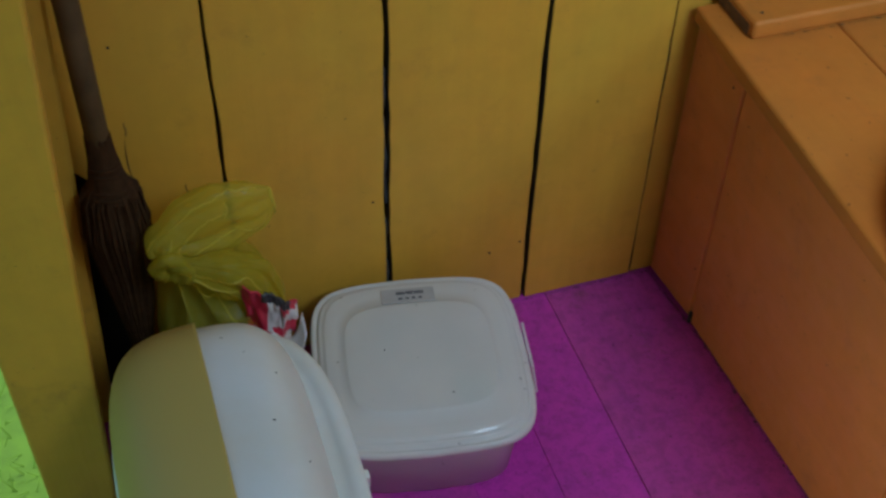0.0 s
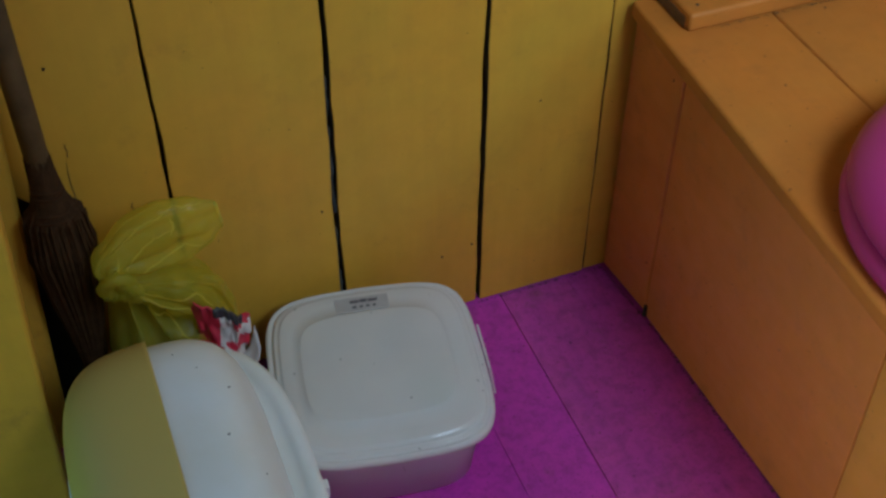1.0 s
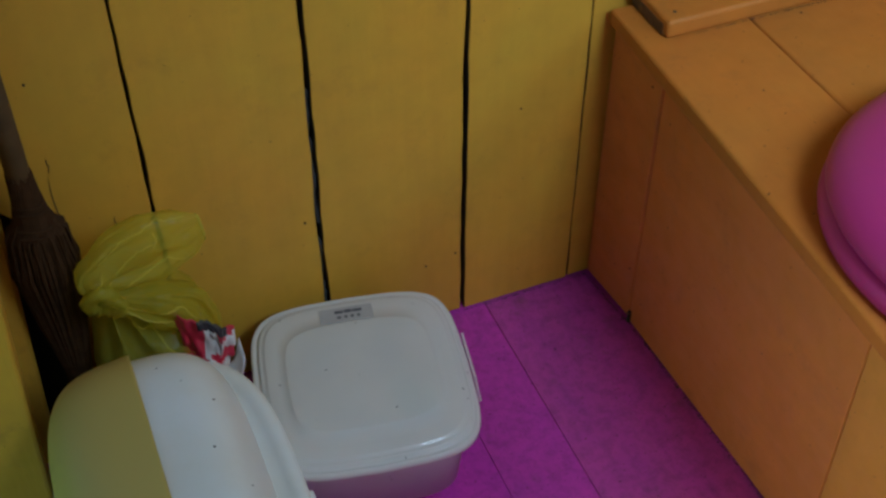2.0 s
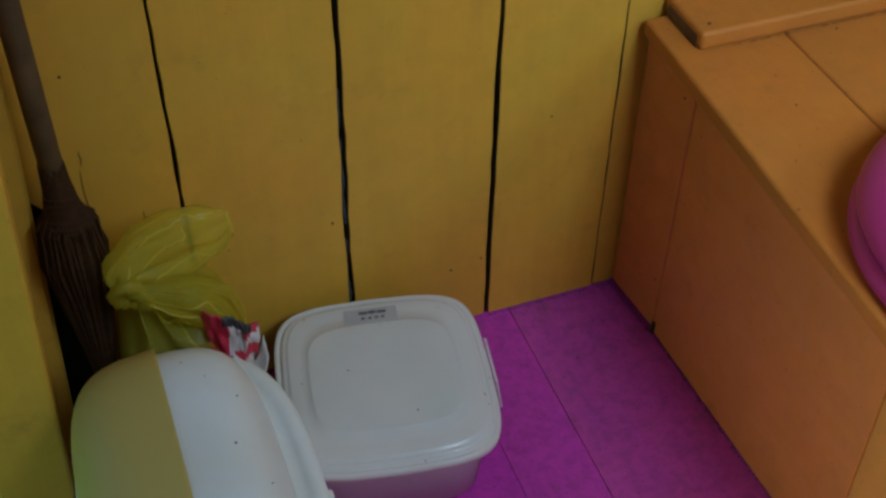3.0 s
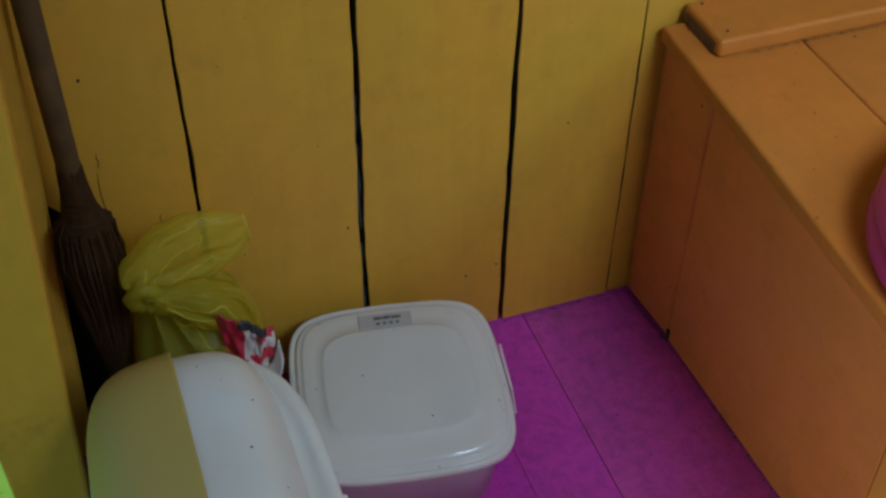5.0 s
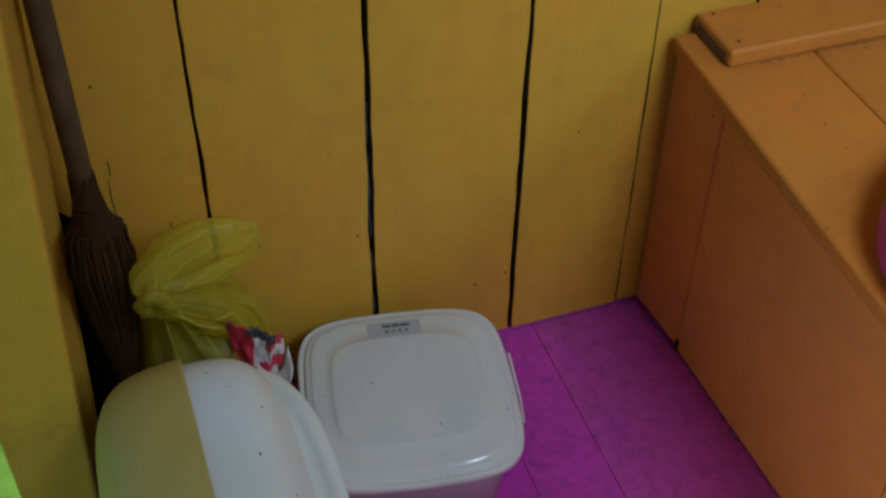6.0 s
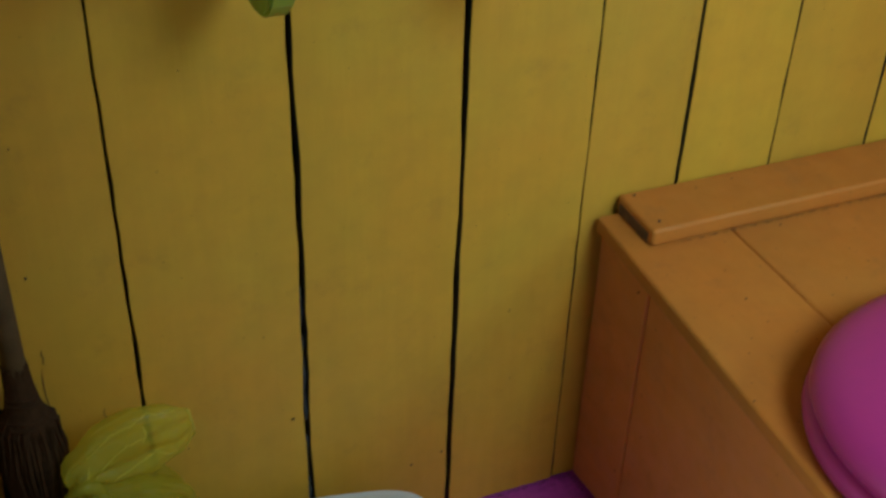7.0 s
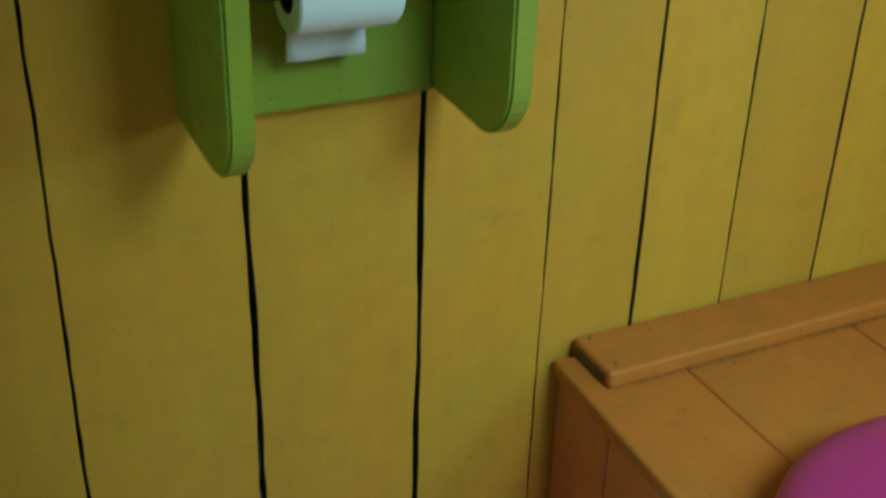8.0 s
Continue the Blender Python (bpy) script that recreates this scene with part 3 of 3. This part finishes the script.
def puff(path, widths, depths, knot_end=0.35, seed=1.0, pleat=0.22, n=64, m=60):
    """A puffed length of film: flat oval sections along a path of (x, y, z), gathered in pleats at its first end."""
    k = len(path) - 1
    ts = np.linspace(0, k, m)
    cols = [np.interp(ts, range(k + 1), [p[c] for p in path]) for c in range(3)]
    for _ in range(3):
        cols = [np.concatenate(([c[0]], (c[:-2] + 2 * c[1:-1] + c[2:]) / 4, [c[-1]])) for c in cols]
    hw, hd = np.interp(ts, range(k + 1), widths), np.interp(ts, range(k + 1), depths)
    loops = []
    for i in range(m):
        a, b = max(0, i - 1), min(m - 1, i + 1)
        d = Vector([c[b] - c[a] for c in cols]).normalized()
        side = d.cross(Vector((0, 1, 0))).normalized()
        front = side.cross(d)
        s = i / (m - 1)
        gather = max(0.0, 1 - s / knot_end) ** 0.7
        loop = []
        for q in range(n):
            th = 2 * math.pi * q / n
            c, sn = math.cos(th), math.sin(th)
            w = noise.noise((seed + 2.2 * c, 2.2 * sn, 2.5 * s))
            ridge = 1 - 2 * abs(noise.noise((seed * 2 + 2.1 * c, 2.1 * sn, 1.3 * s)))
            f = 1 + 0.10 * w + pleat * (0.35 + 0.65 * gather) * (ridge - 0.7)
            loop.append(Vector([col[i] for col in cols]) + side * (hw[i] * f * math.copysign(abs(c) ** 0.85, c)) + front * (hd[i] * (f + 0.5 * (ridge - 0.7)) * sn))
        loops.append(loop)
    bm = rings(loops)
    bmesh.ops.recalc_face_normals(bm, faces=bm.faces)
    return bm


def make_bag():
    knot = Vector((-0.646, -0.108, 0.312))
    b = thing("plastic_bag", "yellow translucent plastic carrier bag, knotted and full, against the wall", "plastic bag", pose(-0.61, -0.08, 0))
    inv = pose(0.61, 0.08, 0)

    def grounded(bm):
        for v in bm.verts:
            v.co.z = max(v.co.z, 0.001)
            v.co.y = min(v.co.y, -0.004)
        bm.transform(inv)
        return bm

    body = blob((-0.607, -0.074, 0.136), (0.066, 0.058, 0.138), 0.05, 6, 3.2)
    for v in body.verts:
        pull = max(0.0, 1 - (v.co - knot).length / 0.085)
        v.co = v.co.lerp(knot, 0.6 * pull)
    pleats(body, knot, 0.020, 13, 0.22, 2.0)
    crumple(body, 0.006, 9.0, 3)
    crumple(body, 0.0016, 22.0, 4)
    sack_tree = bvhtree.BVHTree.FromBMesh(body)
    part("sack", grounded(body), YELLOW, b, smooth=True)
    filling = blob((-0.612, -0.072, 0.120), (0.056, 0.046, 0.118), 0.0, 4, 2.6)
    crumple(filling, 0.012, 26.0, 6)
    part("filling", grounded(filling), STUFFING, b, "dark olive rubbish inside")
    # the handle arches up from the knot and ends in a blunt fold
    ear = puff([knot, (-0.655, -0.100, 0.338), (-0.624, -0.092, 0.346), (-0.588, -0.088, 0.349), (-0.552, -0.088, 0.355), (-0.530, -0.088, 0.359)],
               [0.009, 0.017, 0.036, 0.044, 0.034, 0.019], [0.008, 0.014, 0.018, 0.018, 0.013, 0.003], 0.45, 3.0, 0.20)
    crumple(ear, 0.0036, 15.0, 8)
    ear_tree = bvhtree.BVHTree.FromBMesh(ear)
    part("handle_loop", grounded(ear), FILM, b, "puffed handle loop", smooth=True)
    # the shoulder of the sack, drawn out from the knot over the filling
    shoulder = puff([knot, (-0.622, -0.112, 0.301), (-0.595, -0.112, 0.291), (-0.572, -0.106, 0.268), (-0.556, -0.098, 0.225), (-0.550, -0.092, 0.170)],
                    [0.008, 0.016, 0.026, 0.030, 0.026, 0.018], [0.008, 0.012, 0.020, 0.024, 0.024, 0.014], 0.6, 9.0, 0.26)
    crumple(shoulder, 0.0038, 14.0, 5)
    shoulder_tree = bvhtree.BVHTree.FromBMesh(shoulder)
    part("shoulder", grounded(shoulder), YELLOW, b, smooth=True)
    # doubled film along the hems and where the folds gather towards the knot
    rnd = random.Random(21)
    k = (knot.x, knot.z)
    for tree, way, w in ((ear_tree, ((-0.535, 0.379), (-0.5275, 0.362), (-0.531, 0.342)), 0.0028), (ear_tree, ((-0.643, 0.357), (-0.619, 0.379), (-0.577, 0.389), (-0.542, 0.381)), 0.0013),
                         (ear_tree, (k, (-0.600, 0.327), (-0.572, 0.336), (-0.548, 0.332)), 0.0016), (ear_tree, (k, (-0.628, 0.345), (-0.602, 0.363), (-0.578, 0.370)), 0.0015),
                         (ear_tree, ((-0.585, 0.362), (-0.580, 0.372), (-0.584, 0.381)), 0.0012), (ear_tree, (k, (-0.652, 0.330), (-0.640, 0.352)), 0.0020),
                         (shoulder_tree, (k, (-0.605, 0.292), (-0.573, 0.292), (-0.556, 0.262)), 0.0020), (shoulder_tree, (k, (-0.612, 0.284), (-0.585, 0.272), (-0.565, 0.236)), 0.0016),
                         (sack_tree, (k, (-0.640, 0.275), (-0.605, 0.250), (-0.575, 0.205)), 0.0016)):
        pts = []
        for a, c in zip(way, way[1:]):
            for q in range(7):
                x, z = a[0] + (c[0] - a[0]) * q / 7 + 0.0009 * rnd.uniform(-1, 1), a[1] + (c[1] - a[1]) * q / 7 + 0.0009 * rnd.uniform(-1, 1)
                hit = tree.ray_cast(Vector((x, -1.0, z)), Vector((0, 1, 0)))[0]
                if hit is not None:
                    pts.append(hit)
        if len(pts) > 3:
            part("fold", grounded(tube(pts, [0.75 * w * (0.4 + 0.7 * math.sin(0.4 + 2.5 * q / (len(pts) - 1))) for q in range(len(pts))], 6)), FOLD, b, smooth=True)
    # the knot: two turns of twisted film
    for turn, (dx, dz, rad, w) in enumerate(((-0.004, 0.004, 0.013, 0.0075), (0.006, -0.008, 0.010, 0.0065))):
        ring = [(knot.x + dx + rad * math.cos(a), knot.y - 0.006 - 0.006 * math.sin(a + turn), knot.z + dz + 1.25 * rad * math.sin(a)) for a in [2 * math.pi * q / 22 for q in range(23)]]
        bm = tube(ring, [w * (0.85 + 0.3 * math.sin(3 * q)) for q in range(23)], 12)
        crumple(bm, 0.003, 60.0, 5 + turn)
        part("knot", grounded(bm), YELLOW, b, smooth=True)
    return b


make_bag()


def make_packet():
    k = thing("snack_packet", "crumpled red and white packet beside the yellow bag", "packet", pose(-0.554, -0.150, 0))
    bm = bmesh.new()
    n, m = 26, 52
    vs = []
    for j in range(m + 1):
        v = j / m
        row = []
        for i in range(n + 1):
            u = i / n * 2 - 1
            q = Vector((u * 2.2, v * 5.0, 3.0))
            fold = 0.022 * (0.5 - abs(noise.noise(q))) + 0.010 * (0.5 - abs(noise.noise(q * 2.3)))
            x = 0.031 * u * (0.45 + 0.55 * v) + 0.008 * noise.noise(q * 0.8 + Vector((5, 0, 0)))
            z = 0.002 + 0.286 * v - 0.024 * v * (u + 0.6) - 0.010 * v * abs(u)
            row.append(bm.verts.new((x, -0.006 * v + fold + 0.014 * u * u, z)))
        vs.append(row)
    for j in range(m):
        for i in range(n):
            f = bm.faces.new((vs[j][i], vs[j][i + 1], vs[j + 1][i + 1], vs[j + 1][i]))
            u, v = (i + 0.5) / n * 2 - 1, (j + 0.5) / m
            band = v - 0.10 * u
            if v > 0.945 and -0.35 < u < 0.75:
                f.material_index = 2
            elif (u < -0.20 and band > 0.76) or 0.72 < band < 0.79 or (u > 0.25 and 0.86 < band < 0.93) or 0.60 < band < 0.63:
                f.material_index = 1
            elif u < -0.55 and 0.64 < band < 0.76:
                f.material_index = 2
    pouch = part("wrapper", bm, [FOIL, RED, BLACK], k, smooth=True)
    mod = pouch.modifiers.new("thickness", "SOLIDIFY")
    mod.thickness = 0.0012
    bm = bmesh.new()
    vs = []
    for j in range(12):
        s = j / 11
        vs.append([bm.verts.new((-0.004 + 0.036 * s, -0.018 - 0.008 * math.sin(3 * s) + 0.004 * (i - 2), 0.218 - 0.016 * math.sin(math.pi * s * 0.8) + 0.032 * s ** 3 + 0.005 * (i - 2) * (1 - 0.4 * s))) for i in range(6)])
    for j in range(11):
        for i in range(5):
            bm.faces.new((vs[j][i], vs[j][i + 1], vs[j + 1][i + 1], vs[j + 1][i]))
    flap = part("torn_flap", bm, FOIL, k, "white torn flap", smooth=True)
    flap.modifiers.new("thickness", "SOLIDIFY").thickness = 0.001
    return k


make_packet()


# ---- nails and filler in the wall ----
def wall_nail(x, z, r=0.0016):
    bm = bmesh.new()
    bmesh.ops.create_cone(bm, cap_ends=True, segments=10, radius1=r, radius2=r * 0.7, depth=0.0016, matrix=Matrix.Translation((x, -0.0012, z)) @ Matrix.Rotation(radians(90), 4, "X"))
    part("nail", bm, NAIL, wall_north)


for x, z in ((-0.116, 0.329), (-0.398, 0.239), (-0.201, 0.115), (-0.243, 0.106), (-0.664, 0.52)):
    wall_nail(x, z)
for x, y0, y1 in ((-0.668, 0.285, 0.40), (-0.664, 0.405, 0.425), (-0.612, 0.30, 0.325)):
    pts = [(x + 0.0008 * math.sin(5 * k), -0.0003, y0 + (y1 - y0) * k / 8) for k in range(9)]
    part("crack", tube(pts, [0.0002] + [0.0006] * 7 + [0.0002], 5), NAIL, wall_north)
rnd = random.Random(5)
for z0, z1 in ((0.075, 0.125), (0.135, 0.20), (0.225, 0.36), (0.37, 0.43)):
    pts = [(-0.3800 + rnd.uniform(-0.0008, 0.0008), 0.010 + rnd.uniform(-0.003, 0.003), z0 + (z1 - z0) * i / 9) for i in range(10)]
    part("filler", tube(pts, [0.001] + [rnd.uniform(0.002, 0.0042) for _ in range(8)] + [0.001], 7), FILLER, wall_north)

# ---- dirt gathered along the foot of the bench and the wall ----
rnd = random.Random(21)


def crumb_run(a, b, n, size, spread, parent=floor):
    """Crumbs and dust that lie in an uneven strip from a to b."""
    a, b = Vector(a), Vector(b)
    out = (b - a).cross(Vector((0, 0, 1))).normalized()
    bm = bmesh.new()
    for k in range(n):
        f = rnd.random()
        heap = 0.35 + 0.65 * abs(noise.noise((f * 9.0, size * 900, 0)))
        c = a.lerp(b, f) + out * (spread * rnd.random() ** 2 * heap)
        m = Matrix.Translation(c) @ Matrix.Rotation(rnd.uniform(0, 3), 4, "Z") @ Matrix.Diagonal((size * rnd.uniform(0.5, 1.6), size * rnd.uniform(0.4, 1.0), size * rnd.uniform(0.25, 0.6), 1))
        bmesh.ops.create_icosphere(bm, subdivisions=1, radius=1.0, matrix=m)
    tagged(part("dirt", bm, NEAR_BLACK, parent), kind="stuff")


crumb_run((0.0275, -0.50, 0.0), (0.0140, -0.112, 0.0), 260, 0.0010, -0.010)
crumb_run((0.0115, -0.106, 0.0), (0.0010, -0.004, 0.0), 70, 0.0010, -0.009)
crumb_run((0.0, -0.0015, 0.0), (-0.19, -0.0015, 0.0), 120, 0.0009, -0.007)
# this run is added only to draw the dark joint line under the batten
crumb_run((0.64, -0.0903, 0.4505), (0.055, -0.0903, 0.4505), 260, 0.0009, 0.001, bench)

# ---- grass outside the doorway ----
rnd = random.Random(11)
bm = bmesh.new()
for i in range(16000):
    x, y, h, a = rnd.gauss(-1.1, 0.9), rnd.gauss(-0.2, 0.9), rnd.uniform(0.008, 0.024), rnd.uniform(0, math.pi)
    if -0.86 < x < 0.75 and -1.41 < y < 0.11:
        continue
    dx, dy, lean = 0.0012 * math.cos(a), 0.0012 * math.sin(a), (rnd.uniform(-0.03, 0.03), rnd.uniform(-0.03, 0.03))
    v = [bm.verts.new(p) for p in ((x - dx, y - dy, -0.161), (x + dx, y + dy, -0.161), (x + lean[0], y + lean[1], -0.16 + h))]
    bm.faces.new(v)
tagged(new("grass", mesh_of("grass", bm, GRASS)), "short bright green grass outside the doorway", "grass", kind="stuff")
